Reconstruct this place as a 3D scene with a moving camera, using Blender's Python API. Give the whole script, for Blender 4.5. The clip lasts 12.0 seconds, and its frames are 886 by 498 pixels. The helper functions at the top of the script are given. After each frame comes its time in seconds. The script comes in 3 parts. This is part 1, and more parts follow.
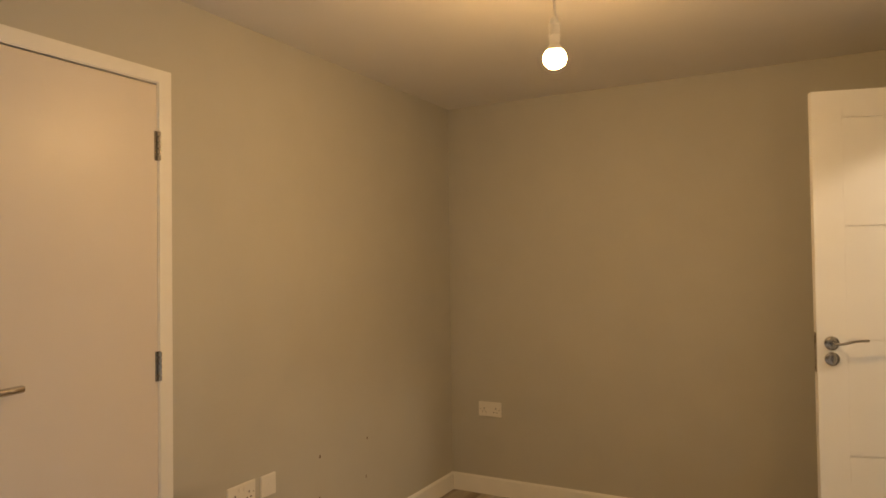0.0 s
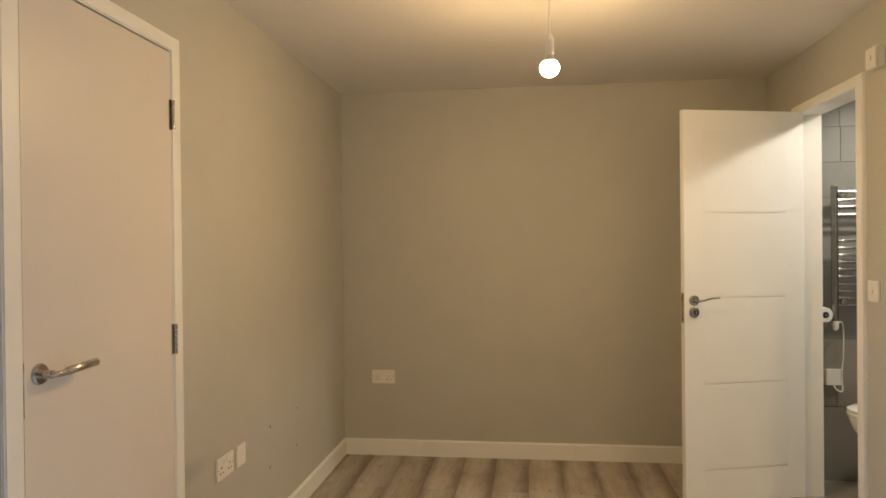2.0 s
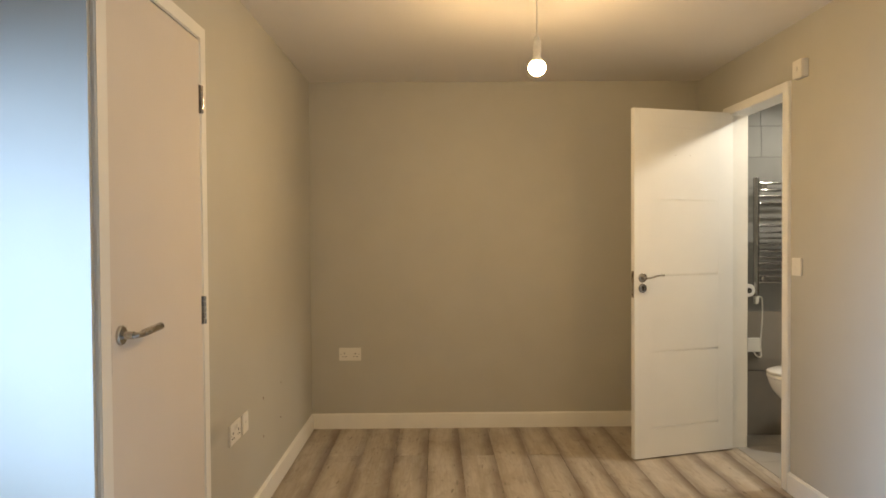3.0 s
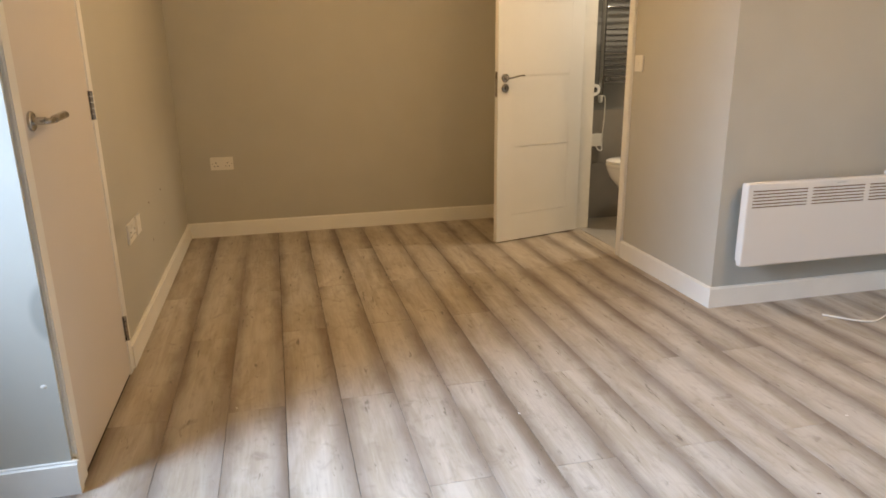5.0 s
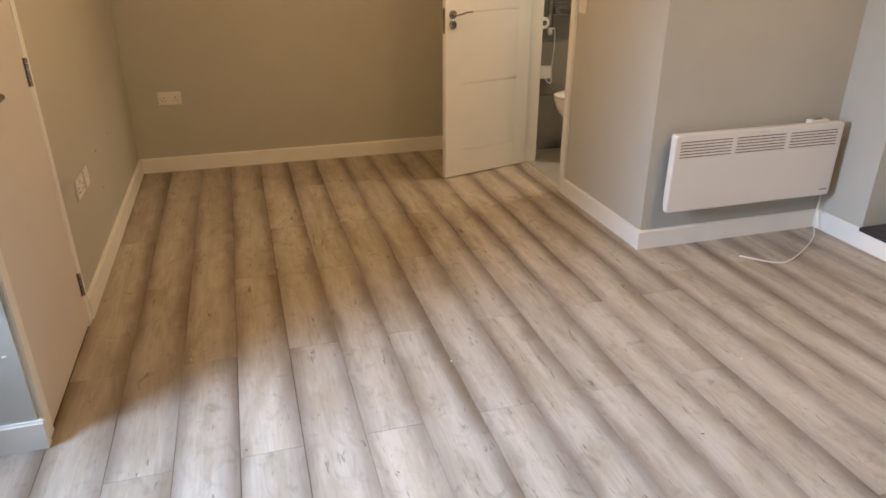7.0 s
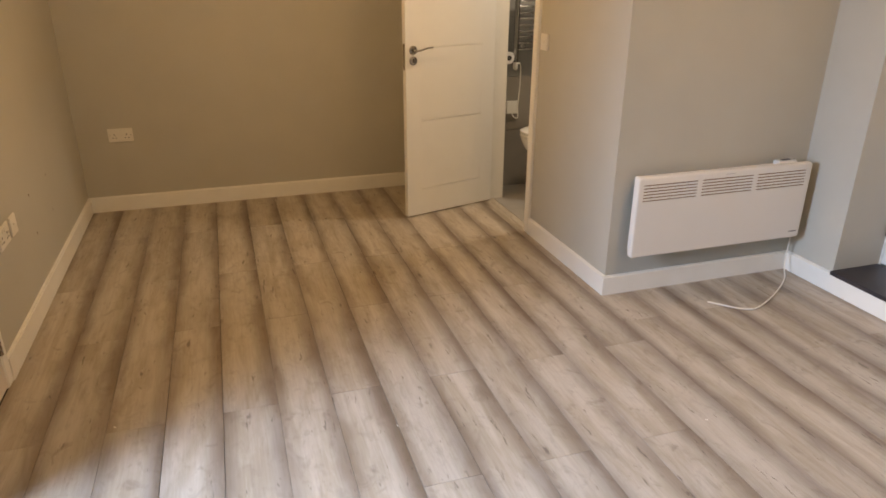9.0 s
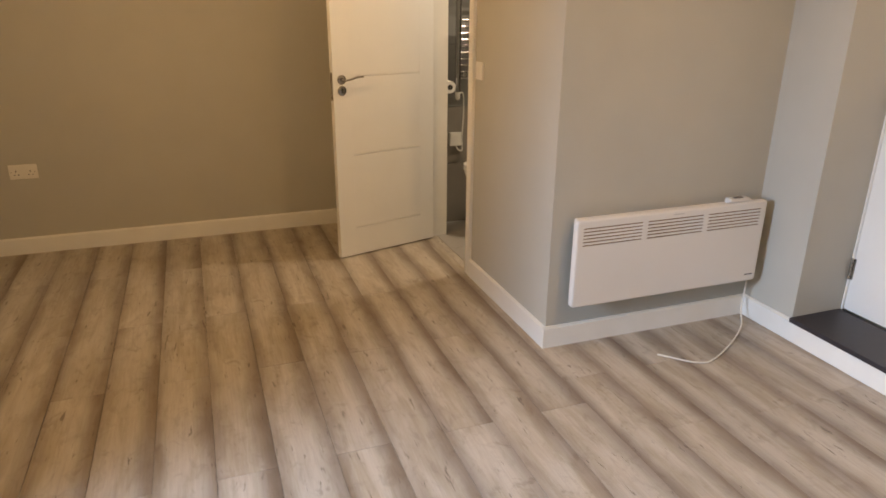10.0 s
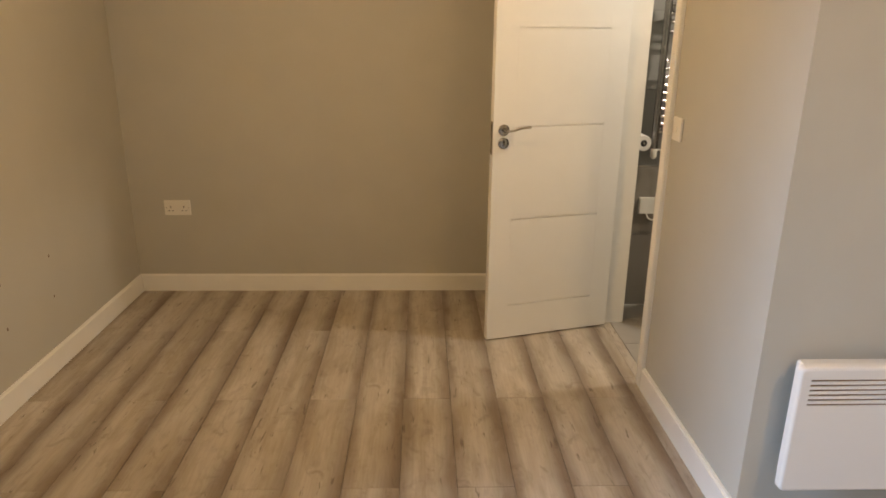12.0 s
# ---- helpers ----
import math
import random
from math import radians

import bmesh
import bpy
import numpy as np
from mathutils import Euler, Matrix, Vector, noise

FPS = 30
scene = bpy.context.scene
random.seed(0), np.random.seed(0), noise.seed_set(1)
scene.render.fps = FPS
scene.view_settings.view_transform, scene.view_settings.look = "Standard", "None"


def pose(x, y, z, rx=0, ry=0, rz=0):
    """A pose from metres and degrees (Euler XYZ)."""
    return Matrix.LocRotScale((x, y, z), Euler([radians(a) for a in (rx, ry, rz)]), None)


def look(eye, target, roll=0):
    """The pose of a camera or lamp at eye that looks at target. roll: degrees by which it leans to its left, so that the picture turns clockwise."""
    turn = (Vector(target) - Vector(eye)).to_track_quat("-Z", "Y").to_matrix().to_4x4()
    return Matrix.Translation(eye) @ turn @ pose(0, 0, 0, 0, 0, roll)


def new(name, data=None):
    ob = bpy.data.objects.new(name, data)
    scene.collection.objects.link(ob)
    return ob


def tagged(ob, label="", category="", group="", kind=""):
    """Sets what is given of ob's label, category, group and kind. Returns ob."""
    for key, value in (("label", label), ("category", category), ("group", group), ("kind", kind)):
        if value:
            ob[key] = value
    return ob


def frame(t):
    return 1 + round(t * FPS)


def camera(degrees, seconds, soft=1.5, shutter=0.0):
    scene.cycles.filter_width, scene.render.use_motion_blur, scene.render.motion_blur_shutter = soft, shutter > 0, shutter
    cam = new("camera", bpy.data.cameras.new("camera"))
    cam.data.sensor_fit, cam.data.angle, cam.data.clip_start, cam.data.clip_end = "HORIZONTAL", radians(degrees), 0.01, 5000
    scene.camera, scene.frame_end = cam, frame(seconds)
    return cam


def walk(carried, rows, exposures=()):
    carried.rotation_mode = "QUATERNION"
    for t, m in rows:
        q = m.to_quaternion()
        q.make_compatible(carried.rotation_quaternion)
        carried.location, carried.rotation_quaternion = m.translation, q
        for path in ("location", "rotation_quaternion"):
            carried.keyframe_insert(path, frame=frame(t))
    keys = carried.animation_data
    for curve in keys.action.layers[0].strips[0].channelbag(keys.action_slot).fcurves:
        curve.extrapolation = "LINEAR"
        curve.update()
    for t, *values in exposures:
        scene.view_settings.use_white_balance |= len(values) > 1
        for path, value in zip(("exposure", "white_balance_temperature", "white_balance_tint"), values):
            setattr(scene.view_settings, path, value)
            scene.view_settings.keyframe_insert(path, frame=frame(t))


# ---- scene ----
cam = camera(66.4, 12.0, soft=1.7)
PATH = [
    (0, (1.092, 0.802, 1.353), (0.133, 2.557, 1.397), -0.8),
    (0.5, (0.877, 0.77, 1.301), (-0.068, 2.532, 1.334), -0.8),
    (1, (0.683, 0.728, 1.307), (-0.223, 2.511, 1.325), -0.8),
    (1.2, (0.604, 0.653, 1.307), (-0.263, 2.455, 1.317), -0.6),
    (1.5, (0.467, 0.472, 1.324), (-0.227, 2.348, 1.322), -0.4),
    (2, (0.326, 0.23, 1.324), (0.076, 2.214, 1.313), -0.6),
    (2.5, (0.154, 0.027, 1.306), (0.078, 2.026, 1.297), -0.8),
    (2.7, (0.084, -0.014, 1.294), (0.035, 1.985, 1.275), -0.6),
    (4.3, (-0.239, -0.186, 1.208), (0.178, 1.754, 0.954), -0.7),
    (4.5, (-0.238, -0.217, 1.188), (0.198, 1.707, 0.865), -0.8),
    (5, (-0.221, -0.269, 1.182), (0.229, 1.599, 0.627), -0.7),
    (5.5, (-0.192, -0.292, 1.216), (0.27, 1.516, 0.497), -0.5),
    (6, (-0.168, -0.316, 1.253), (0.314, 1.456, 0.461), -0.4),
    (6.5, (-0.142, -0.346, 1.355), (0.358, 1.405, 0.526), -0.1),
    (6.7, (-0.134, -0.371, 1.409), (0.372, 1.377, 0.578), -0.1),
    (8.3, (-0.083, -0.352, 1.47), (0.461, 1.406, 0.688), 0.3),
    (8.5, (-0.059, -0.32, 1.472), (0.491, 1.438, 0.694), 0.3),
    (9, (0.06, -0.228, 1.475), (0.625, 1.532, 0.711), 0.2),
    (9.5, (0.189, -0.094, 1.489), (0.795, 1.666, 0.759), 0.4),
    (10, (0.386, 0.021, 1.457), (1.026, 1.783, 0.76), 0.4),
    (10.5, (0.593, 0.121, 1.461), (1.251, 1.888, 0.792), 0.7),
    (11, (0.704, 0.252, 1.436), (1.282, 2.054, 0.788), 0.9),
    (11.5, (0.745, 0.509, 1.46), (1.142, 2.359, 0.814), 0.9),
    (12, (0.774, 0.697, 1.454), (0.839, 2.6, 0.842), 0.6),
]
# seconds, stops, kelvin, tint
EXPOSURES = [(0, -0.47, 9700, 16.2), (0.5, -0.21, 9050, 15.0), (1.0, -0.09, 7610, 11.8), (1.5, -0.08, 7300, 9.8), (2.0, -0.15, 7240, 9.1), (2.5, -0.08, 7130, 8.1), (4.5, -0.11, 8570, 12.9), (5.5, -0.26, 8570, 13.9), (6.5, -0.32, 8570, 15.9), (8.5, -0.32, 8910, 16.9), (10.5, -0.35, 9020, 16.9), (11.0, -0.35, 8790, 15.9), (11.5, -0.25, 8350, 14.9), (12, -0.17, 7930, 12.9)]
walk(cam, [(t, look(eye, target, roll)) for t, eye, target, roll in PATH], EXPOSURES)

# ---- light ----
BULB = (1.0, 0.688, 0.362)
DAY = (0.385, 0.605, 1.0)
world = bpy.data.worlds.new("world")
scene.world = world
world.use_nodes = True
sky = world.node_tree.nodes.new("ShaderNodeTexSky")
sky.sky_type, sky.sun_disc, sky.sun_elevation, sky.sun_rotation = "NISHITA", False, radians(35), radians(200)
world.node_tree.links.new(sky.outputs[0], world.node_tree.nodes["Background"].inputs[0])
world.node_tree.nodes["Background"].inputs[1].default_value = 0.1


def lamp(name, kind, power, color, m, **more):
    data = bpy.data.lights.new(name, kind)
    data.energy, data.color = power, color
    for key, value in more.items():
        setattr(data, key, value)
    ob = new(name, data)
    ob.matrix_world = m
    return ob


WIN_X, WIN_Y0, WIN_Y1, WIN_Z0, WIN_Z1 = -1.75, 0.76, 1.45, 0.95, 2.05
lamp("window_light", "AREA", 78, DAY, look((WIN_X - 0.06, (WIN_Y0 + WIN_Y1) / 2, (WIN_Z0 + WIN_Z1) / 2), (1.1, 0.9, 0.0)),
     shape="RECTANGLE", size=WIN_Y1 - WIN_Y0 - 0.12, size_y=WIN_Z1 - WIN_Z0 - 0.12, spread=radians(86))
lamp("bathroom_light", "SPOT", 76, (1.0, 0.95, 0.87), look((2.42, 3.45, 2.27), (2.42, 3.45, 0)), spot_size=radians(157), spot_blend=0.35, shadow_soft_size=0.08)


# ---- materials ----
def mat(name, color, rough=0.5, metal=0.0, grain=0.0, scale=8.0, bump=0.0, bump_scale=200.0, spread=0.0, spec=0.5, smooth=0.15):
    """Principled paint or metal: two scales of colour noise, fine relief, uneven gloss."""
    m = bpy.data.materials.new(name)
    m.use_nodes = True
    nt = m.node_tree
    n, link = nt.nodes, nt.links.new
    b = n["Principled BSDF"]
    b.inputs["Roughness"].default_value = rough
    b.inputs["Metallic"].default_value = metal
    b.inputs["Specular IOR Level"].default_value = spec
    co = n.new("ShaderNodeTexCoord")
    big, small = n.new("ShaderNodeTexNoise"), n.new("ShaderNodeTexNoise")
    for tex, sc, det in ((big, scale * 0.15, 3), (small, scale, 5)):
        tex.inputs["Scale"].default_value, tex.inputs["Detail"].default_value = sc, det
        link(co.outputs["Object"], tex.inputs["Vector"])
    add = n.new("ShaderNodeMath")
    add.operation = "ADD"
    link(big.outputs["Fac"], add.inputs[0])
    link(small.outputs["Fac"], add.inputs[1])
    ramp = n.new("ShaderNodeMapRange")
    ramp.inputs["From Min"].default_value, ramp.inputs["From Max"].default_value = 0.7, 1.3
    ramp.inputs["To Min"].default_value, ramp.inputs["To Max"].default_value = 1 - grain, 1 + grain
    link(add.outputs[0], ramp.inputs["Value"])
    mix = n.new("ShaderNodeVectorMath")
    mix.operation = "SCALE"
    mix.inputs[0].default_value = color
    link(ramp.outputs[0], mix.inputs["Scale"])
    last = mix.outputs[0]
    if spread:
        info = n.new("ShaderNodeObjectInfo")
        r2 = n.new("ShaderNodeMapRange")
        r2.inputs["To Min"].default_value, r2.inputs["To Max"].default_value = 1 - spread, 1 + spread
        link(info.outputs["Random"], r2.inputs["Value"])
        m2 = n.new("ShaderNodeVectorMath")
        m2.operation = "SCALE"
        link(last, m2.inputs[0])
        link(r2.outputs[0], m2.inputs["Scale"])
        last = m2.outputs[0]
    link(last, b.inputs["Base Color"])
    rr = n.new("ShaderNodeMapRange")
    rr.inputs["To Min"].default_value, rr.inputs["To Max"].default_value = max(0.02, rough * (1 - smooth)), min(1, rough * (1 + smooth))
    link(small.outputs["Fac"], rr.inputs["Value"])
    link(rr.outputs[0], b.inputs["Roughness"])
    if bump:
        fine = n.new("ShaderNodeTexNoise")
        fine.inputs["Scale"].default_value, fine.inputs["Detail"].default_value = bump_scale, 3
        link(co.outputs["Object"], fine.inputs["Vector"])
        bp = n.new("ShaderNodeBump")
        bp.inputs["Strength"].default_value, bp.inputs["Distance"].default_value = bump, 0.002
        link(fine.outputs["Fac"], bp.inputs["Height"])
        link(bp.outputs[0], b.inputs["Normal"])
    return m


def emitter(name, color, strength):
    m = mat(name, (0.8, 0.8, 0.8), 0.3)
    b = m.node_tree.nodes["Principled BSDF"]
    b.inputs["Emission Color"].default_value, b.inputs["Emission Strength"].default_value = (*color, 1), strength
    return m


def plank_material():
    """Printed grey-brown oak: dark soft bands along the long edges, streaks, cracks and knots; each board differs."""
    m = bpy.data.materials.new("laminate_oak")
    m.use_nodes = True
    nt = m.node_tree
    n, link = nt.nodes, nt.links.new
    b = n["Principled BSDF"]
    co, info = n.new("ShaderNodeTexCoord"), n.new("ShaderNodeObjectInfo")

    def math_(op, a, c=None, clamp=False):
        k = n.new("ShaderNodeMath")
        k.operation, k.use_clamp = op, clamp
        for slot, v in ((0, a), (1, c)):
            if v is None:
                continue
            if isinstance(v, (int, float)):
                k.inputs[slot].default_value = v
            else:
                link(v, k.inputs[slot])
        return k.outputs[0]

    def ramp(v, a, c, lo=0.0, hi=1.0):
        k = n.new("ShaderNodeMapRange")
        k.interpolation_type = "SMOOTHSTEP"
        for key, val in (("From Min", a), ("From Max", c), ("To Min", lo), ("To Max", hi)):
            k.inputs[key].default_value = val
        link(v, k.inputs["Value"])
        return k.outputs[0]

    shift = n.new("ShaderNodeCombineXYZ")
    link(math_("MULTIPLY", info.outputs["Random"], 37.0), shift.inputs[0])
    link(math_("MULTIPLY", info.outputs["Random"], 91.0), shift.inputs[1])
    link(math_("MULTIPLY", info.outputs["Random"], 13.0), shift.inputs[2])
    place = n.new("ShaderNodeVectorMath")
    place.operation = "ADD"
    link(co.outputs["Object"], place.inputs[0])
    link(shift.outputs[0], place.inputs[1])

    def streak(sx, sy, scale, detail, rough=0.55, distort=0.0):
        mp = n.new("ShaderNodeMapping")
        mp.inputs["Scale"].default_value = (sx, sy, 1)
        link(place.outputs[0], mp.inputs["Vector"])
        t = n.new("ShaderNodeTexNoise")
        t.inputs["Scale"].default_value, t.inputs["Detail"].default_value = scale, detail
        t.inputs["Roughness"].default_value, t.inputs["Distortion"].default_value = rough, distort
        link(mp.outputs[0], t.inputs["Vector"])
        return t.outputs["Fac"]

    sep = n.new("ShaderNodeSeparateXYZ")
    link(co.outputs["Object"], sep.inputs[0])
    x = sep.outputs[0]
    wave = math_("MULTIPLY", math_("SUBTRACT", streak(1, 2.2, 1.3, 2), 0.5), 0.06)
    xw = math_("ADD", x, wave)
    vary_a = ramp(math_("FRACT", math_("MULTIPLY", info.outputs["Random"], 17.7)), 0.0, 1.0, 0.75, 1.08)
    vary_b = ramp(math_("FRACT", math_("MULTIPLY", info.outputs["Random"], 29.3)), 0.0, 1.0, 0.55, 1.15)
    dark_side = math_("MULTIPLY", ramp(xw, 0.012, 0.098, 0.0, 0.85), vary_a)
    other = math_("MULTIPLY", ramp(xw, -0.040, -0.100, 0.0, 0.70), vary_b)
    band = math_("MULTIPLY", math_("MAXIMUM", dark_side, other), ramp(streak(0.6, 0.9, 1.7, 2), 0.3, 0.6, 0.6, 1.0))
    broad = ramp(streak(4, 0.8, 3.0, 4, 0.5, 0.6), 0.35, 0.68)
    grain = streak(30, 1.6, 3.5, 6, 0.65, 0.3)
    crack = math_("MULTIPLY", ramp(streak(24, 3.6, 2.4, 3, 0.6, 0.5), 0.62, 0.69), ramp(streak(3, 2.5, 2.5, 2), 0.46, 0.57))
    blot = ramp(streak(6.5, 3.4, 2.6, 5, 0.62, 1.1), 0.50, 0.72)
    knot = ramp(streak(5.0, 3.6, 2.6, 3, 0.55, 0.6), 0.63, 0.76)

    light, mid, dark = (0.515, 0.475, 0.42), (0.405, 0.352, 0.285), (0.100, 0.058, 0.034)

    def mixed(f, a, c):
        k = n.new("ShaderNodeMix")
        k.data_type = "RGBA"
        if isinstance(f, float):
            k.inputs[0].default_value = f
        else:
            link(f, k.inputs[0])
        for slot, v in ((6, a), (7, c)):
            if isinstance(v, tuple):
                k.inputs[slot].default_value = (*v, 1)
            else:
                link(v, k.inputs[slot])
        return k.outputs[2]

    base = mixed(broad, light, mid)
    pale = ramp(streak(9, 1.8, 2.6, 4, 0.6, 0.8), 0.50, 0.68)
    base = mixed(math_("MULTIPLY", pale, 0.22), base, (0.60, 0.575, 0.53))
    base = mixed(math_("MULTIPLY", ramp(grain, 0.38, 0.70), 0.15), base, dark)
    base = mixed(math_("MULTIPLY", band, 0.84), base, dark)
    base = mixed(math_("MULTIPLY", blot, 0.22), base, dark)
    base = mixed(math_("MULTIPLY", crack, 0.65), base, (0.10, 0.075, 0.055))
    base = mixed(math_("MULTIPLY", knot, 0.38), base, (0.14, 0.10, 0.07))
    tone = n.new("ShaderNodeVectorMath")
    tone.operation = "SCALE"
    link(base, tone.inputs[0])
    tr = n.new("ShaderNodeMapRange")
    tr.inputs["To Min"].default_value, tr.inputs["To Max"].default_value = 0.94, 1.06
    link(math_("FRACT", math_("MULTIPLY", info.outputs["Random"], 7.3)), tr.inputs["Value"])
    link(tr.outputs[0], tone.inputs["Scale"])
    link(tone.outputs[0], b.inputs["Base Color"])
    rough = n.new("ShaderNodeMapRange")
    rough.inputs["To Min"].default_value, rough.inputs["To Max"].default_value = 0.36, 0.56
    link(grain, rough.inputs["Value"])
    link(rough.outputs[0], b.inputs["Roughness"])
    b.inputs["Specular IOR Level"].default_value = 0.45
    bp = n.new("ShaderNodeBump")
    bp.inputs["Strength"].default_value, bp.inputs["Distance"].default_value = 0.25, 0.001
    link(grain, bp.inputs["Height"])
    link(bp.outputs[0], b.inputs["Normal"])
    return m


WALL = mat("wall_paint", (0.497, 0.485, 0.432), 0.62, grain=0.035, scale=5, bump=0.12, bump_scale=260, spec=0.35)
CEIL = mat("ceiling_paint", (0.74, 0.71, 0.66), 0.85, grain=0.02, scale=5, bump=0.1, bump_scale=220, spec=0.2)
TRIM = mat("trim_gloss", (0.83, 0.825, 0.785), 0.38, grain=0.03, scale=10, bump=0.05, bump_scale=90)
DOORW = mat("door_paint", (0.85, 0.86, 0.84), 0.33, grain=0.02, scale=6, bump=0.10, bump_scale=60)
FLUSH = mat("flush_door_paint", (0.70, 0.65, 0.595), 0.38, grain=0.03, scale=3, bump=0.08, bump_scale=70)
PLASTIC = mat("white_plastic", (0.78, 0.76, 0.70), 0.3, grain=0.01)
HEATER = mat("heater_enamel", (0.77, 0.745, 0.71), 0.36, grain=0.015, scale=4)
SLOT = mat("slot_dark", (0.19, 0.105, 0.05), 0.9, spec=0.1)
HOLE = mat("pin_hole", (0.03, 0.03, 0.03), 0.8)
CHROME = mat("chrome", (0.50, 0.475, 0.44), 0.16, metal=1.0, grain=0.04, scale=30, smooth=0.4)
STEEL = mat("satin_steel", (0.40, 0.37, 0.33), 0.28, metal=1.0, grain=0.08, scale=40)
SLATE = mat("slate_board", (0.035, 0.03, 0.035), 0.42, grain=0.15, scale=14, bump=0.2, bump_scale=80)
TILE = mat("wall_tile_light", (0.27, 0.27, 0.26), 0.22, grain=0.08, scale=4, spread=0.06)
TILE_DARK = mat("wall_tile_grey", (0.25, 0.225, 0.195), 0.25, grain=0.12, scale=4, spread=0.08)
TILE_FLOOR = mat("floor_tile_grey", (0.40, 0.39, 0.37), 0.3, grain=0.1, scale=5, spread=0.05)
GROUT = mat("grout", (0.16, 0.155, 0.15), 0.9, grain=0.05)
CHROME_DARK = mat("chrome_rail", (0.38, 0.37, 0.36), 0.12, metal=1.0, grain=0.03, scale=30)
CERAMIC = mat("ceramic", (0.82, 0.82, 0.80), 0.1, grain=0.01)
PAPER = mat("tissue_paper", (0.82, 0.80, 0.77), 0.9, grain=0.02, bump=0.2)
UNDER = mat("underlay", (0.06, 0.05, 0.04), 0.9)
PLUG = mat("wall_plug_brown", (0.16, 0.10, 0.06), 0.7)
GREYMARK = mat("badge_grey", (0.12, 0.11, 0.11), 0.4)
OAK = plank_material()
GLOW = emitter("bulb_glass", BULB, 940)
GLOW_SECOND = emitter("bulb_glass_second", BULB, 770)
NECK = emitter("bulb_neck", BULB, 70)
DISC = emitter("downlight_disc", (1.0, 0.87, 0.68), 6)


def with_dark_spot(m, centre, size, shade):
    """A copy of a wall paint with one soft-edged darker spot, an ellipse of the given half sizes in x and z."""
    m = m.copy()
    m.name = "wall_paint_patched"
    nt = m.node_tree
    n, link = nt.nodes, nt.links.new
    b = n["Principled BSDF"]
    old = b.inputs["Base Color"].links[0].from_socket
    co, mp = n.new("ShaderNodeTexCoord"), n.new("ShaderNodeMapping")
    mp.vector_type = "TEXTURE"
    mp.inputs["Location"].default_value, mp.inputs["Scale"].default_value = centre, size
    link(co.outputs["Object"], mp.inputs["Vector"])
    ln, mr, sc = n.new("ShaderNodeVectorMath"), n.new("ShaderNodeMapRange"), n.new("ShaderNodeVectorMath")
    ln.operation, sc.operation, mr.interpolation_type = "LENGTH", "SCALE", "SMOOTHSTEP"
    link(mp.outputs[0], ln.inputs[0])
    link(ln.outputs["Value"], mr.inputs["Value"])
    mr.inputs["From Min"].default_value, mr.inputs["From Max"].default_value = 0.75, 1.15
    mr.inputs["To Min"].default_value, mr.inputs["To Max"].default_value = shade, 1.0
    link(old, sc.inputs[0])
    link(mr.outputs[0], sc.inputs["Scale"])
    link(sc.outputs[0], b.inputs["Base Color"])
    return m


WALL_DARK_SPOT = with_dark_spot(WALL, (-0.835, 1.6, 0.54), (0.05, 1.0, 0.085), 0.72)


# ---- mesh helpers ----
def box(bm, x0, x1, y0, y1, z0, z1, bevel=0.0, seg=2):
    """A box added to bm, with rounded edges if bevel is given."""
    m = Matrix.Translation(((x0 + x1) / 2, (y0 + y1) / 2, (z0 + z1) / 2)) @ Matrix.Diagonal((x1 - x0, y1 - y0, z1 - z0, 1))
    vs = bmesh.ops.create_cube(bm, size=1, matrix=m)["verts"]
    if bevel:
        es = list({e for v in vs for e in v.link_edges})
        bmesh.ops.bevel(bm, geom=es, offset=bevel, segments=seg, affect="EDGES", clamp_overlap=True)
    return bm


def boxes(rows, bevel=0.0):
    bm = bmesh.new()
    for r in rows:
        box(bm, *r, bevel=bevel)
    return bm


def lathe(profile, m=Matrix(), seg=32):
    """A turned body from (radius, height) pairs, along z, set by m."""
    bm = bmesh.new()
    rings = []
    for r, z in profile:
        rings.append([bm.verts.new(m @ Vector((max(r, 1e-5) * math.cos(2 * math.pi * i / seg), max(r, 1e-5) * math.sin(2 * math.pi * i / seg), z))) for i in range(seg)])
    for a, c in zip(rings, rings[1:]):
        for i in range(seg):
            bm.faces.new((a[i], a[(i + 1) % seg], c[(i + 1) % seg], c[i]))
    bm.faces.new(list(reversed(rings[0])))
    bm.faces.new(rings[-1])
    bmesh.ops.recalc_face_normals(bm, faces=bm.faces)
    return bm


def tube(points, radius, seg=12, radii=None, flat=1.0):
    """A round rod along points; radii may vary; flat squashes it in height."""
    bm = bmesh.new()
    pts = [Vector(p) for p in points]
    rings, up = [], Vector((0, 0, 1))
    for i, p in enumerate(pts):
        d = (pts[min(i + 1, len(pts) - 1)] - pts[max(i - 1, 0)]).normalized()
        side = d.cross(up if abs(d.z) < 0.95 else Vector((0, 1, 0))).normalized()
        over = side.cross(d).normalized()
        r = radii[i] if radii else radius
        rings.append([bm.verts.new(p + side * r * math.cos(2 * math.pi * k / seg) + over * r * flat * math.sin(2 * math.pi * k / seg)) for k in range(seg)])
    for a, c in zip(rings, rings[1:]):
        for k in range(seg):
            bm.faces.new((a[k], a[(k + 1) % seg], c[(k + 1) % seg], c[k]))
    bm.faces.new(list(reversed(rings[0])))
    bm.faces.new(rings[-1])
    bmesh.ops.recalc_face_normals(bm, faces=bm.faces)
    return bm


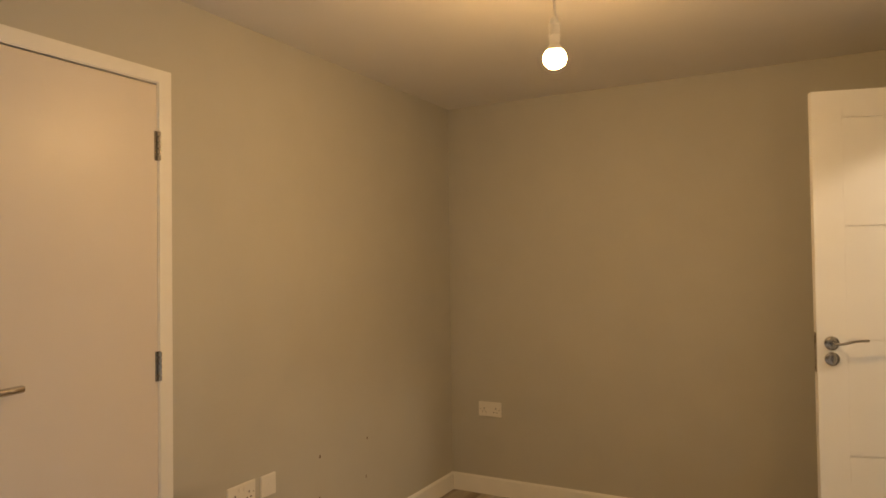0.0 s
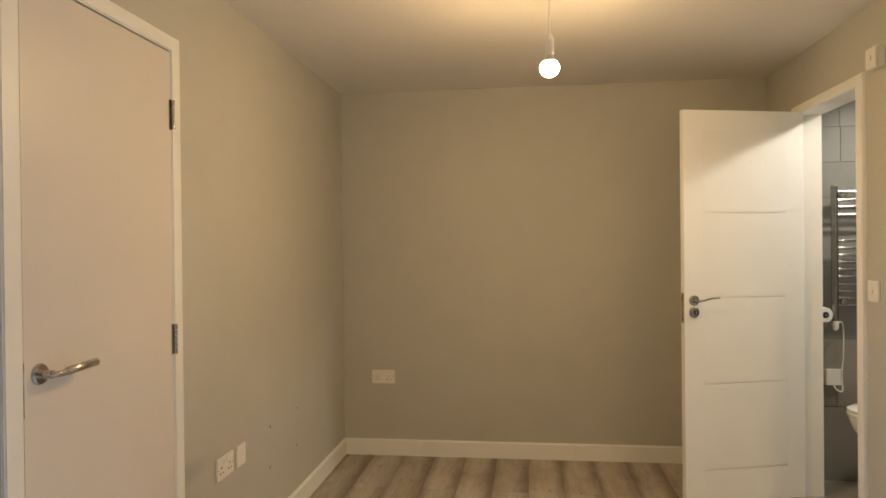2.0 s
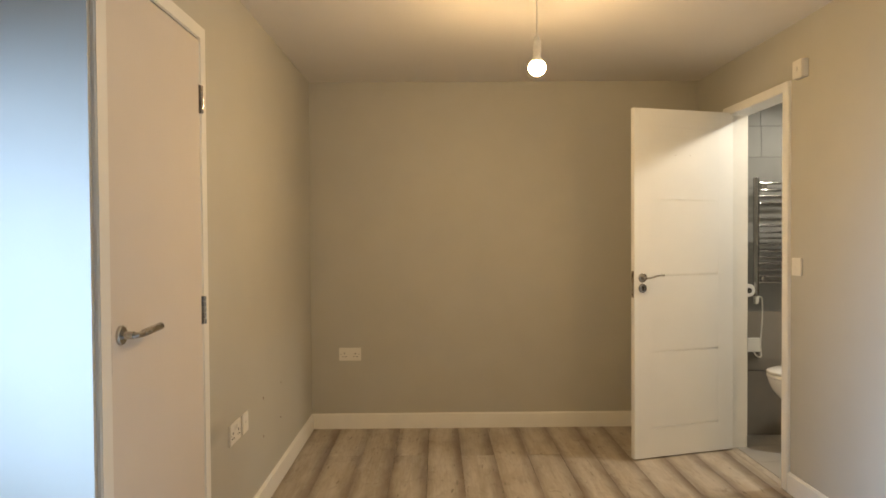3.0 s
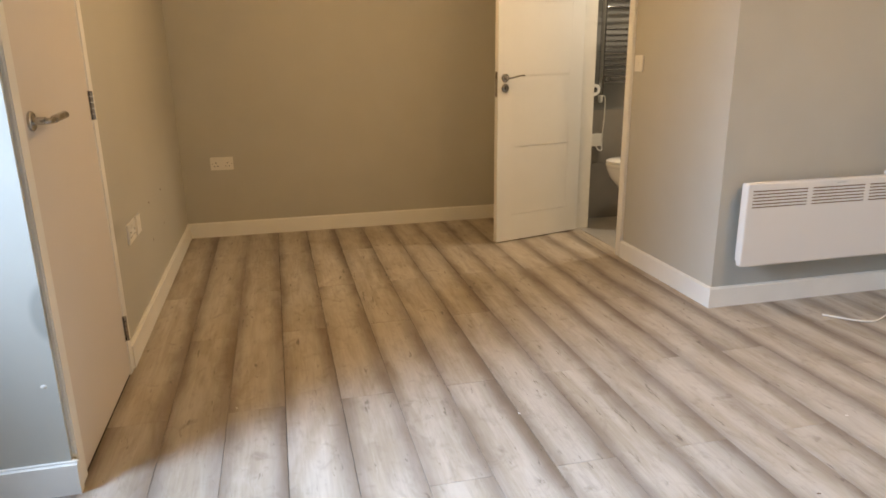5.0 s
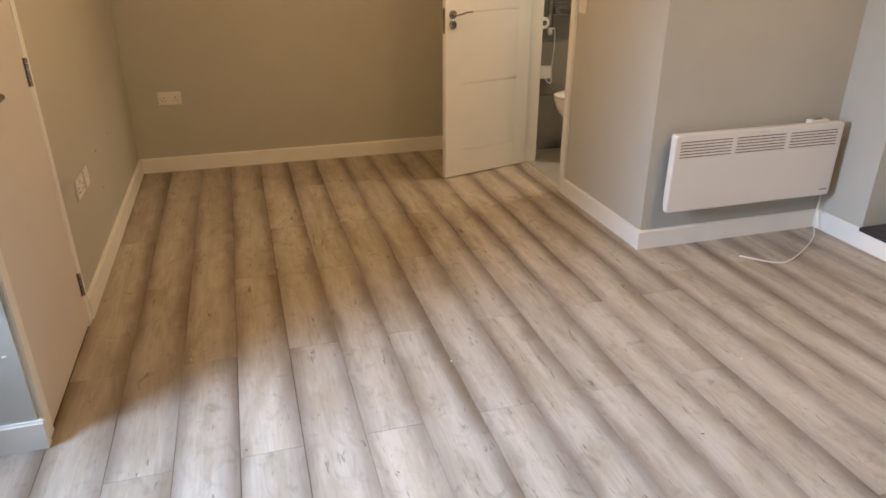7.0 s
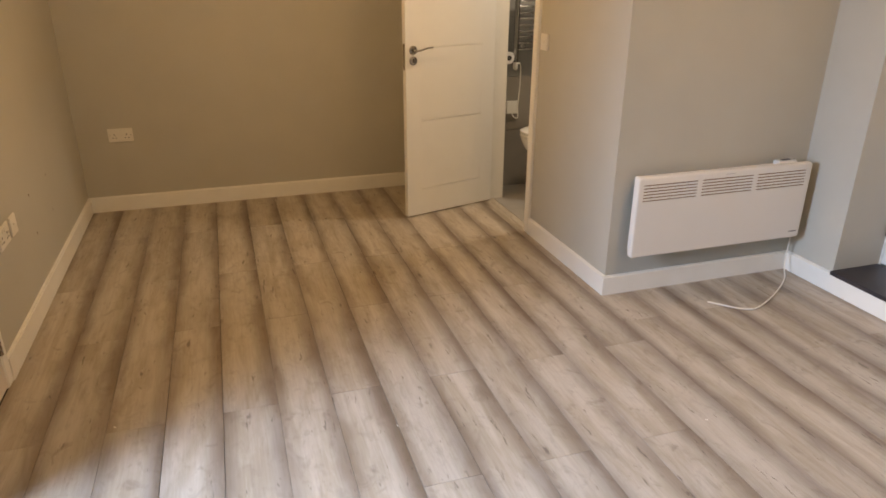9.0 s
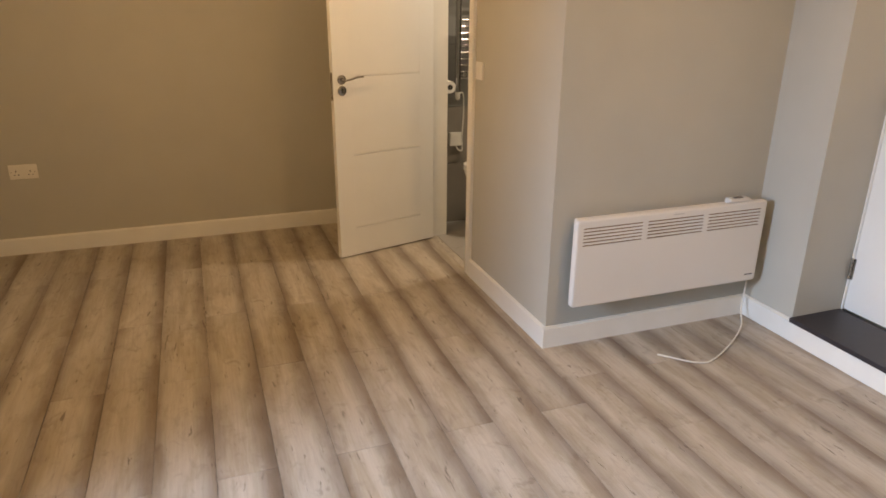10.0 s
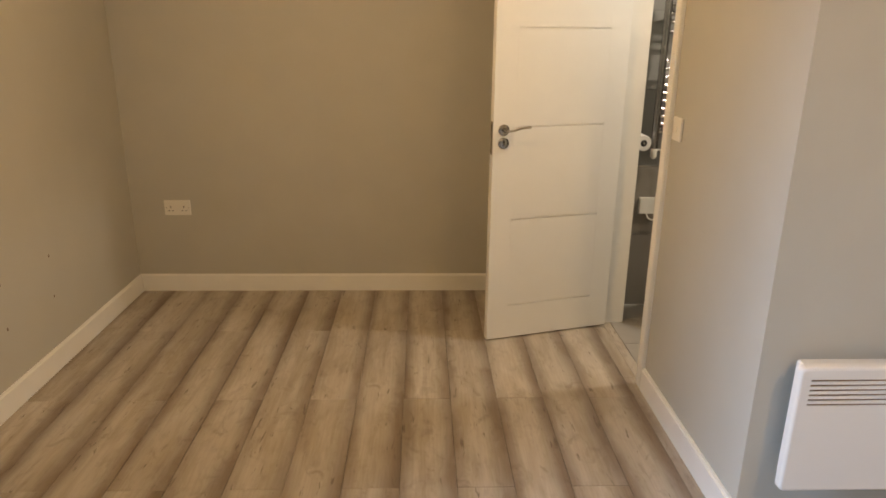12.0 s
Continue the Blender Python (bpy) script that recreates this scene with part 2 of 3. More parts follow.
def smooth_path(points, n=8):
    """Catmull-Rom points through the given ones."""
    p = [Vector(q) for q in points]
    p = [p[0] * 2 - p[1]] + p + [p[-1] * 2 - p[-2]]
    out = []
    for i in range(1, len(p) - 2):
        for k in range(n):
            t = k / n
            out.append(0.5 * ((2 * p[i]) + (p[i + 1] - p[i - 1]) * t + (2 * p[i - 1] - 5 * p[i] + 4 * p[i + 1] - p[i + 2]) * t * t + (3 * p[i] - p[i - 1] - 3 * p[i + 1] + p[i + 2]) * t ** 3))
    return out + [p[-2]]


def part(name, bm, material, parent=None, label="", smooth=False):
    me = bpy.data.meshes.new(name)
    bm.to_mesh(me)
    bm.free()
    me.materials.append(material)
    if smooth:
        for f in me.polygons:
            f.use_smooth = True
        me.set_sharp_from_angle(angle=radians(40))
    ob = new(name, me)
    if parent:
        ob.parent = parent
    return tagged(ob, label)


def thing(name, m, label, category, group="", kind=""):
    ob = new(name)
    ob.matrix_world = m
    ob.empty_display_size = 0.1
    return tagged(ob, label, category, group, kind)


# ---- the setting ----
X0, XP, XR, YB, YN, YH, ZC = -0.85, 1.727, 2.825, 4.44, 1.59, 2.385, 2.295
SK = 0.10


def setting(name, rows, material, label, category):
    return tagged(part(name, boxes(rows), material), label, category, kind="structure")


CL0, CL1, CLZ = 1.660, 2.347, 1.986
setting("wall_west", [(X0 - 0.12, X0, YN, CL0, 0, ZC), (X0 - 0.12, X0, CL1, YB, 0, ZC), (X0 - 0.12, X0, CL0, CL1, CLZ, ZC)], WALL_DARK_SPOT, "grey-beige painted wall beside the closet door", "wall")
setting("wall_nook", [(WIN_X, X0 - 0.12, YN, YN + 0.12, 0, ZC)], WALL_DARK_SPOT, "grey-beige painted return wall lit by daylight", "wall")
setting("wall_north", [(WIN_X - 0.2, XP + 0.11, YB, YB + 0.12, 0, ZC)], WALL, "plain grey-beige painted end wall", "wall")
D0, D1, DZ = 3.297, 3.965, 1.990
setting("wall_partition", [(XP, XP + 0.11, YH, D0, 0, ZC), (XP, XP + 0.11, D1, YB, 0, ZC), (XP, XP + 0.11, D0, D1, DZ, ZC)], WALL, "grey-beige partition wall with the bathroom doorway", "wall")
setting("wall_heater", [(XP + 0.11, 3.3, YH, YH + 0.11, 0, ZC)], WALL, "grey-beige wall behind the panel heater", "wall")
R0, R1, RX, RZ0, RZ1 = 1.10, 2.088, 3.12, 0.106, 2.14
setting("wall_east", [(XR, RX + 0.05, -2.5, R0, 0, ZC), (XR, 3.3, R1, YH, 0, ZC), (XR, RX + 0.05, R0, R1, 0, RZ0 - 0.02), (XR, RX + 0.05, R0, R1, RZ1, ZC)], WALL, "grey-beige painted wall with a deep door recess", "wall")
setting("wall_outer", [(RX + 0.05, 3.3, -2.5, R1, 0, ZC)], WALL, "plain wall closing the door recess", "wall")
setting("wall_south", [(WIN_X - 0.2, 3.3, -2.62, -2.5, 0, ZC)], WALL, "plain grey-beige wall at the far end", "wall")
setting("wall_window", [(WIN_X - 0.2, WIN_X, -2.5, WIN_Y0, 0, ZC), (WIN_X - 0.2, WIN_X, WIN_Y1, YB, 0, ZC), (WIN_X - 0.2, WIN_X, WIN_Y0, WIN_Y1, 0, WIN_Z0), (WIN_X - 0.2, WIN_X, WIN_Y0, WIN_Y1, WIN_Z1, ZC)], WALL, "grey-beige wall with the window", "wall")
setting("wall_bathroom", [(XP + 0.11, 2.9, 4.212, 4.32, 0, ZC), (2.8, 2.9, YH + 0.11, 4.212, 0, ZC)], GROUT, "tiled bathroom wall", "wall")
setting("ceiling", [(WIN_X - 0.2, 3.3, -2.62, YB + 0.12, ZC, ZC + 0.1)], CEIL, "smooth off-white painted ceiling", "ceiling")
floor = setting("floor", [(WIN_X, 3.3, -2.5, YB, -0.06, -0.009)], UNDER, "grey-brown oak laminate floor laid in long boards", "floor")
setting("bathroom_floor", [(XP + 0.045, 2.8, YH + 0.11, 4.212, -0.009, -0.006)], GROUT, "grey tiled bathroom floor", "floor")


def profile_board(bm, x0, x1, y0, y1, face):
    """A skirting board: flat face with an eased top edge on the side it faces."""
    box(bm, x0, x1, y0, y1, 0.0, SK)
    bm.edges.ensure_lookup_table()
    top = []
    for e in bm.edges:
        a, c = e.verts[0].co, e.verts[1].co
        if a.z > SK - 1e-4 and c.z > SK - 1e-4:
            if face == "+x" and min(a.x, c.x) > x1 - 1e-5 or face == "-x" and max(a.x, c.x) < x0 + 1e-5 or face == "+y" and min(a.y, c.y) > y1 - 1e-5 or face == "-y" and max(a.y, c.y) < y0 + 1e-5:
                top.append(e)
    bmesh.ops.bevel(bm, geom=top, offset=0.007, segments=3, affect="EDGES")


def skirting(x0, x1, y0, y1, face):
    bm = bmesh.new()
    profile_board(bm, x0, x1, y0, y1, face)
    tagged(part("baseboard", bm, TRIM), "off-white painted square-edged baseboard", "baseboard", kind="structure")


T = 0.016
FO0, FO1, FOZ = 1.606, 2.398, 2.026
skirting(X0, X0 + T, FO1, YB - T, "+x")
skirting(X0, XP, YB - T, YB, "-y")
skirting(X0, X0 + T, YN, FO0, "+x")
skirting(WIN_X, X0 + T, YN - T, YN, "-y")
skirting(XP - T, XP, YH, 3.252, "-x")
skirting(XP - T, XR - T, YH - T, YH, "-y")
skirting(XR - T, XR, -2.5, YH, "-x")
skirting(XP - T, XP, 4.02, YB - T, "-x")
skirting(WIN_X, XR, -2.5, -2.5 + T, "+y")

# window in the nook
win = thing("window_1", pose(WIN_X, (WIN_Y0 + WIN_Y1) / 2, WIN_Z0), "white framed window letting in cool daylight", "window", kind="structure")
wy, wz = (WIN_Y1 - WIN_Y0) / 2, WIN_Z1 - WIN_Z0
part("window_frame", boxes([(-0.17, -0.11, -wy, -wy + 0.05, 0, wz), (-0.17, -0.11, wy - 0.05, wy, 0, wz), (-0.17, -0.11, -wy + 0.05, wy - 0.05, 0, 0.05), (-0.17, -0.11, -wy + 0.05, wy - 0.05, wz - 0.05, wz)], 0.003), TRIM, win)
part("window_sill", boxes([(-0.10, 0.03, -wy - 0.0, wy + 0.0, 0.0, 0.02)], 0.004), TRIM, win)


# ---- doors ----
def hinge(parent, m, height=0.1, material=CHROME):
    """A butt hinge: two leaves, and a knuckle barrel cut into five."""
    bm = boxes([(-0.0015, 0.0015, -0.014, 0.014, -height / 2, height / 2)], 0.0006)
    ob = part("hinge", bm, material, parent, "polished steel butt hinge")
    ob.matrix_local = m
    for k in range(5):
        z = -height / 2 + height * (k + 0.5) / 5
        h = height / 10 - 0.001
        kn = part("knuckle", lathe([(0.0045, -h), (0.0062, -h + 0.001), (0.0062, h - 0.001), (0.0045, h)], pose(0.006, 0, z), 14), material, ob, smooth=True)
    return ob


def frame_of(parent, x_wall, out, y0, y1, z1, yi0, yi1, zi, depth, z0=0.0, proud=0.017):
    """Architrave round an opening and the lining within it; out is +1 or -1, the way the face looks along x."""
    def b(bm, a, c, *r, bevel):
        box(bm, min(a, c), max(a, c), *r, bevel=bevel)
    bm = bmesh.new()
    outline = [(y0, z0), (y0, z1), (y1, z1), (y1, z0), (yi1, z0), (yi1, zi), (yi0, zi), (yi0, z0)]
    back = [bm.verts.new((x_wall, y, z)) for y, z in outline]
    front = [bm.verts.new((x_wall + out * proud, y, z)) for y, z in outline]
    bm.faces.new(back)
    face = bm.faces.new(front)
    for k in range(8):
        bm.faces.new((back[k], back[(k + 1) % 8], front[(k + 1) % 8], front[k]))
    bmesh.ops.recalc_face_normals(bm, faces=bm.faces)
    bmesh.ops.bevel(bm, geom=list(face.edges), offset=0.004, segments=3, affect="EDGES")
    part("architrave", bm, TRIM, parent, "off-white painted architrave")
    bm = bmesh.new()
    e = x_wall - out * depth
    b(bm, e, x_wall, yi0 - 0.018, yi0, z0, zi, bevel=0)
    b(bm, e, x_wall, yi1, yi1 + 0.018, z0, zi, bevel=0)
    b(bm, e, x_wall, yi0 - 0.018, yi1 + 0.018, zi, zi + 0.018, bevel=0)
    part("door_lining", bm, TRIM, parent)


# closet door, shut
closet = thing("door_1", Matrix(), "closed flush closet door painted cream with three steel hinges", "door", kind="structure")
frame_of(closet, X0, 1, FO0, FO1, FOZ, CL0 + 0.006, CL1 - 0.006, CLZ - 0.010, 0.12, proud=0.012)
part("door_leaf", boxes([(X0 - 0.030, X0 + 0.008, CL0 + 0.0078, CL1 - 0.0078, 0.012, CLZ - 0.0155)], 0.0015), FLUSH, closet, "flush cream door leaf")
part("door_stop", boxes([(X0 - 0.045, X0 - 0.031, CL0 + 0.006, CL0 + 0.02, 0.0, CLZ - 0.012), (X0 - 0.045, X0 - 0.031, CL1 - 0.02, CL1 - 0.006, 0.0, CLZ - 0.012), (X0 - 0.045, X0 - 0.031, CL0 + 0.02, CL1 - 0.02, CLZ - 0.026, CLZ - 0.012)]), TRIM, closet)
part("latch_plate", boxes([(X0 + 0.0085, X0 + 0.0095, CL0 + 0.0062, CL0 + 0.0085, 0.93, 1.06)]), STEEL, closet)
for z in (1.764, 1.0235, 0.192):
    hinge(closet, pose(X0 + 0.0095, CL1 - 0.006, z))
hd = part("door_handle", lathe([(0.026, 0), (0.026, 0.006), (0.023, 0.009), (0.011, 0.009), (0.010, 0.036)], pose(X0 + 0.008, 1.718, 1.025, 0, 90, 0)), CHROME, closet, "polished lever handle on a round rose", smooth=True)
hx = X0 + 0.008 + 0.036
part("lever", tube(smooth_path([(hx - 0.008, 1.718, 1.025), (hx + 0.004, 1.723, 1.024), (hx + 0.008, 1.743, 1.023), (hx + 0.008, 1.766, 1.025)], 5), 0.008), CHROME, hd, smooth=True)
part("grip", tube([(hx + 0.008, 1.759, 1.0245), (hx + 0.008, 1.762, 1.025), (hx + 0.008, 1.871, 1.029), (hx + 0.008, 1.874, 1.029)], 0.0105, 16, [0.008, 0.0105, 0.0105, 0.0085]), CHROME, hd, "ribbed lever grip", smooth=True)

# bathroom door, open
bath = thing("door_2", Matrix(), "white moulded bathroom door standing wide open into the room", "door", kind="structure")
frame_of(bath, XP, -1, 3.252, 4.012, 2.027, D0 + 0.012, D1 - 0.012, DZ - 0.012, 0.11)
HX, HY, W, H, TH = 1.722, 3.948, 0.660, 1.981, 0.035
ang = math.degrees(math.atan2(3.771 - HY, 1.104 - HX))
leaf = part("door_leaf", boxes([(0, W, -TH + 0.0055, 0, 0, H)], 0.0012), DOORW, bath, "white moulded five-panel door leaf")
leaf.matrix_local = pose(HX, HY, 0.008, 0, 0, ang) @ Matrix.Diagonal((1, -1, 1, 1))
leaf.data.flip_normals()
grooves = [0.0, 0.174, 0.606, 1.040, 1.466, H]
s0, s1, gv = 0.10, W - 0.105, 0.0003


def skin(x0, x1, z0, z1, upper=0.0004, lower=0.0004):
    """One raised field of the leaf; its upper and lower front edges slope into the grooves."""
    bm = boxes([(x0, x1, -TH, -TH + 0.0056, z0, z1)])
    for z, lip in ((z1, upper), (z0, lower)):
        edges = [e for e in bm.edges if all(v.co.y < -TH + 1e-5 and abs(v.co.z - z) < 1e-5 for v in e.verts)]
        bmesh.ops.bevel(bm, geom=edges, offset=lip, segments=2, affect="EDGES")
    part("panel", bm, DOORW, leaf)


skin(0.0, s0, 0, H)
skin(s1, W, 0, H)
grooves[-1] = H - 0.105
skin(s0 + gv, s1 - gv, H - 0.105 + 0.0004, H)
for x in (0.39, 0.295, 0.21):
    part("nail_hole", lathe([(0.0022, 0), (0.0022, 0.0006)], pose(x, -TH, 1.722, 90, 0, 0), 10), PLUG, leaf, "small dark nail hole")
for a, c in zip(grooves, grooves[1:]):
    skin(s0 + gv, s1 - gv, a + (0.0018 if a else 0), c - (0.0010 if c < H - 0.11 else 0.0004), 0.0050 if c < H - 0.11 else 0.0004, 0.0008)
part("latch_plate", boxes([(W, W + 0.0015, -TH + 0.006, -0.006, 0.915, 1.065)], 0.0005), STEEL, leaf)
rose = part("door_handle", lathe([(0.026, 0), (0.026, 0.006), (0.022, 0.009), (0.010, 0.009), (0.009, 0.04)], pose(W - 0.05, -TH, 1.026, 90, 0, 0)), CHROME, leaf, "satin steel lever handle", smooth=True)
part("lever", tube(smooth_path([(W - 0.05, -TH - 0.034, 1.026), (W - 0.053, -TH - 0.046, 1.026), (W - 0.08, -TH - 0.05, 1.029), (W - 0.115, -TH - 0.05, 1.038), (W - 0.16, -TH - 0.05, 1.041)], 5), 0.007, flat=0.75), CHROME, rose, smooth=True)
part("keyhole_rose", lathe([(0.026, 0), (0.026, 0.006), (0.022, 0.009), (0.006, 0.009), (0.005, 0.014)], pose(W - 0.05, -TH, 0.967, 90, 0, 0)), CHROME, leaf, smooth=True)
part("turn", boxes([(W - 0.052, W - 0.048, -TH - 0.022, -TH - 0.008, 0.953, 0.981)], 0.0015), CHROME, leaf)
for z in (1.8, 1.0, 0.22):
    hinge(bath, pose(XP - 0.004, D1 - 0.006, z, 0, 0, 180), material=STEEL)

# recess door
rec = thing("door_3", Matrix(), "closed white flush door at the back of the recess", "door", kind="structure")
part("door_frame", boxes([(RX - 0.006, RX + 0.05, R1 - 0.010, R1, RZ0, RZ1), (RX - 0.006, RX + 0.05, R0, R0 + 0.010, RZ0, RZ1), (RX - 0.006, RX + 0.05, R0 + 0.010, R1 - 0.010, RZ1 - 0.012, RZ1)], 0.002), TRIM, rec)
part("door_leaf", boxes([(RX - 0.004, RX + 0.036, R0 + 0.013, R1 - 0.013, RZ0 + 0.008, RZ1 - 0.015)], 0.0015), DOORW, rec, "white painted flush door leaf")
for z in (1.088, 0.310):
    hinge(rec, pose(RX - 0.0075, R1 - 0.012, z, 0, 0, 180))
sill = tagged(part("door_sill", boxes([(XR - T - 0.001, RX - 0.012, R0, R1, RZ0 - 0.02, RZ0 + 0.002)], 0.002), SLATE), "dark slate-coloured board lining the recess floor", "sill", kind="structure")


# ---- electrical fittings ----
def pins(bm_rows, cx, cz):
    bm_rows += [(cx - 0.002, cx + 0.002, -0.0103, -0.0085, cz + 0.008, cz + 0.017), (cx - 0.014, cx - 0.007, -0.0103, -0.0085, cz - 0.010, cz - 0.006), (cx + 0.007, cx + 0.014, -0.0103, -0.0085, cz - 0.010, cz - 0.006)]


def double_socket(m, label):
    """Double mains socket; its face looks along local -y."""
    ob = thing("double_socket", m, label, "socket", "wall sockets")
    part("plate", boxes([(-0.073, 0.073, -0.009, 0, -0.043, 0.043)], 0.003), PLASTIC, ob, "white plastic face plate")
    rows = []
    pins(rows, -0.036, -0.008)
    pins(rows, 0.036, -0.008)
    for r in rows:
        part("pin_hole", boxes([r]), HOLE, ob)
    for x in (-0.012, 0.012):
        part("rocker", boxes([(x - 0.006, x + 0.006, -0.012, -0.0085, 0.014, 0.032)], 0.001), PLASTIC, ob)
    for x in (-0.060, 0.060):
        part("screw", lathe([(0.003, 0), (0.003, 0.001)], pose(x, -0.0088, 0.0, 90, 0, 0), 12), STEEL, ob)
    return ob


double_socket(pose(-0.593, YB, 0.496), "white double mains socket on the end wall")
double_socket(pose(X0, 2.713, 0.480, 0, 0, 90), "white double mains socket beside a blank plate")
bl = thing("aerial_plate", pose(X0, 2.858, 0.478, 0, 0, 90), "white single outlet plate beside the double socket", "socket", "wall sockets")
part("plate", boxes([(-0.043, 0.043, -0.009, 0, -0.043, 0.043)], 0.003), PLASTIC, bl)
part("outlet", lathe([(0.007, 0), (0.007, 0.002), (0.004, 0.002), (0.004, 0.001)], pose(0, -0.009, 0.004, 90, 0, 0), 16), PLASTIC, bl)

sw = thing("light_switch", pose(XP, 3.188, 1.118, 0, 0, -90), "white single light switch beside the bathroom doorway", "switch")
part("plate", boxes([(-0.043, 0.043, -0.009, 0, -0.043, 0.043)], 0.003), PLASTIC, sw)
part("rocker", boxes([(-0.006, 0.006, -0.013, -0.0085, -0.011, 0.011)], 0.0015), PLASTIC, sw)
iso = thing("fan_isolator", pose(XP, 3.140, 2.055, 0, 0, -90), "white surface-mounted fan isolator switch above the doorway corner", "switch")
part("back_box", boxes([(-0.043, 0.043, -0.026, 0, -0.043, 0.043)], 0.003), PLASTIC, iso)
part("plate", boxes([(-0.043, 0.043, -0.034, -0.0265, -0.043, 0.043)], 0.003), PLASTIC, iso)
part("rocker", boxes([(-0.006, 0.006, -0.038, -0.0335, -0.011, 0.011)], 0.0015), PLASTIC, iso)


# ---- pendant lamps ----
def pendant(x, y, zb, glow):
    ob = thing("pendant_lamp", pose(x, y, ZC), "bare lit bulb hanging on a white cord from a ceiling rose", "lamp", "pendant lamps")
    part("ceiling_rose", lathe([(0.040, 0), (0.040, -0.026), (0.037, -0.031), (0.012, -0.034), (0.008, -0.040), (0.005, -0.041)]), PLASTIC, ob, smooth=True)
    d = zb - ZC
    part("cord", tube([(0, 0, -0.039), (0.0006, 0, d / 2), (0, 0, d + 0.12)], 0.0032, 10), PLASTIC, ob, smooth=True)
    part("lampholder", lathe([(0.006, d + 0.124), (0.012, d + 0.118), (0.0155, d + 0.103), (0.0165, d + 0.101), (0.0165, d + 0.050), (0.0150, d + 0.045)]), PLASTIC, ob, smooth=True)
    for zr in (0.100, 0.066):
        part("shade_ring", lathe([(0.0168, d + zr - 0.0015), (0.0195, d + zr - 0.001), (0.0195, d + zr + 0.001), (0.0168, d + zr + 0.0015)]), PLASTIC, ob, "thin shade ring on the lampholder", smooth=True)
    part("bulb_base", lathe([(0.013, d + 0.050), (0.0145, d + 0.044), (0.0165, d + 0.036), (0.022, d + 0.027), (0.0278, d + 0.0185), (0.0005, d + 0.0185)]), PLASTIC, ob, "white plastic bulb base", smooth=True)
    part("bulb_neck", lathe([(0.0282, d + 0.018), (0.0318, d + 0.0125), (0.0344, d + 0.0056)], seg=24), NECK, ob, "softly lit upper rim of the bulb", smooth=True)
    part("bulb", lathe([(0.0345, d + 0.005), (0.0352, d), (0.0345, d - 0.010), (0.030, d - 0.021), (0.021, d - 0.030), (0.010, d - 0.035), (0.0005, d - 0.036)], seg=24), glow, ob, "lit opal bulb", smooth=True)
    return ob


pendant(0.411, 2.78, 1.982, GLOW)
pendant(1.88, 1.05, 1.90, GLOW_SECOND)

dl = thing("downlight", pose(2.42, 3.45, ZC), "small lit round bathroom ceiling light", "lamp")
part("rim", lathe([(0.045, 0), (0.045, -0.005), (0.036, -0.006), (0.036, -0.002)]), CHROME, dl, smooth=True)
part("lens", lathe([(0.035, 0), (0.035, -0.003)]), DISC, dl)

# ---- panel heater ----
HL, HR, HB, HT = 1.785, 2.763, 0.222, 0.612
heater = thing("panel_heater", pose((HL + HR) / 2, YH, HB), "white electric panel convector heater mounted on the wall above the baseboard", "heater")
hw, hh = (HR - HL) / 2, HT - HB
FY = -0.105
part("back_case", boxes([(-hw + 0.03, hw - 0.03, FY + 0.027, -0.025, 0.012, hh - 0.012)], 0.004), HEATER, heater)
ng, slots = 3, 6
gx0, gx1, gap = -hw + 0.032, hw - 0.034, 0.026
gw = (gx1 - gx0 - gap * (ng - 1)) / ng
sz0, sz1 = hh - 0.118, hh - 0.030
bm, rings = bmesh.new(), []
for k in range(5):
    a = radians(90) * k / 4
    inset, y = 0.009 * (1 - math.sin(a)), FY + 0.009 * (1 - math.cos(a))
    loop_ = []
    for sx, sz, q in ((1, 1, 0), (-1, 1, 90), (-1, -1, 180), (1, -1, 270)):
        for t in range(6):
            w = radians(q + 90 * t / 5)
            loop_.append(bm.verts.new((sx * (hw - 0.018) + (0.018 - inset) * math.cos(w), y, hh / 2 + sz * (hh / 2 - 0.018) + (0.018 - inset) * math.sin(w))))
    rings.append(loop_)
rings.append([bm.verts.new((v.co.x, FY + 0.026, v.co.z)) for v in rings[-1]])
for p, q in zip(rings, rings[1:]):
    for k in range(24):
        bm.faces.new((p[k], p[(k + 1) % 24], q[(k + 1) % 24], q[k]))
bm.faces.new(rings[0])
bm.faces.new(rings[-1])
bmesh.ops.recalc_face_normals(bm, faces=bm.faces)
shell = part("front_panel", bm, HEATER, heater, "white enamelled front panel", smooth=True)
cut = bmesh.new()
for g in range(ng):
    for k in range(slots):
        z = sz0 + (sz1 - sz0) * (k + 0.5) / slots
        a = gx0 + g * (gw + gap)
        box(cut, a, a + gw, FY - 0.01, FY + 0.04, z - 0.0027, z + 0.0027)
me_cut = bpy.data.meshes.new("slot_cutter")
cut.to_mesh(me_cut)
cut.free()
cutter = bpy.data.objects.new("slot_cutter", me_cut)
scene.collection.objects.link(cutter)
cutter.parent = heater
md = shell.modifiers.new("slots", "BOOLEAN")
md.operation, md.solver, md.object = "DIFFERENCE", "EXACT", cutter
bpy.context.view_layer.update()
baked = bpy.data.meshes.new_from_object(shell.evaluated_get(bpy.context.evaluated_depsgraph_get()))
shell.modifiers.clear()
shell.data = baked
for f in baked.polygons:
    f.use_smooth = not abs(f.normal.y) > 0.999
bpy.data.objects.remove(cutter)
# added sheet close behind the slots; their inner darkness is put into its brown
part("inner_grille", boxes([(gx0 - 0.01, gx1 + 0.01, FY + 0.003, FY + 0.006, sz0 - 0.004, sz1 + 0.004)]), SLOT, heater)
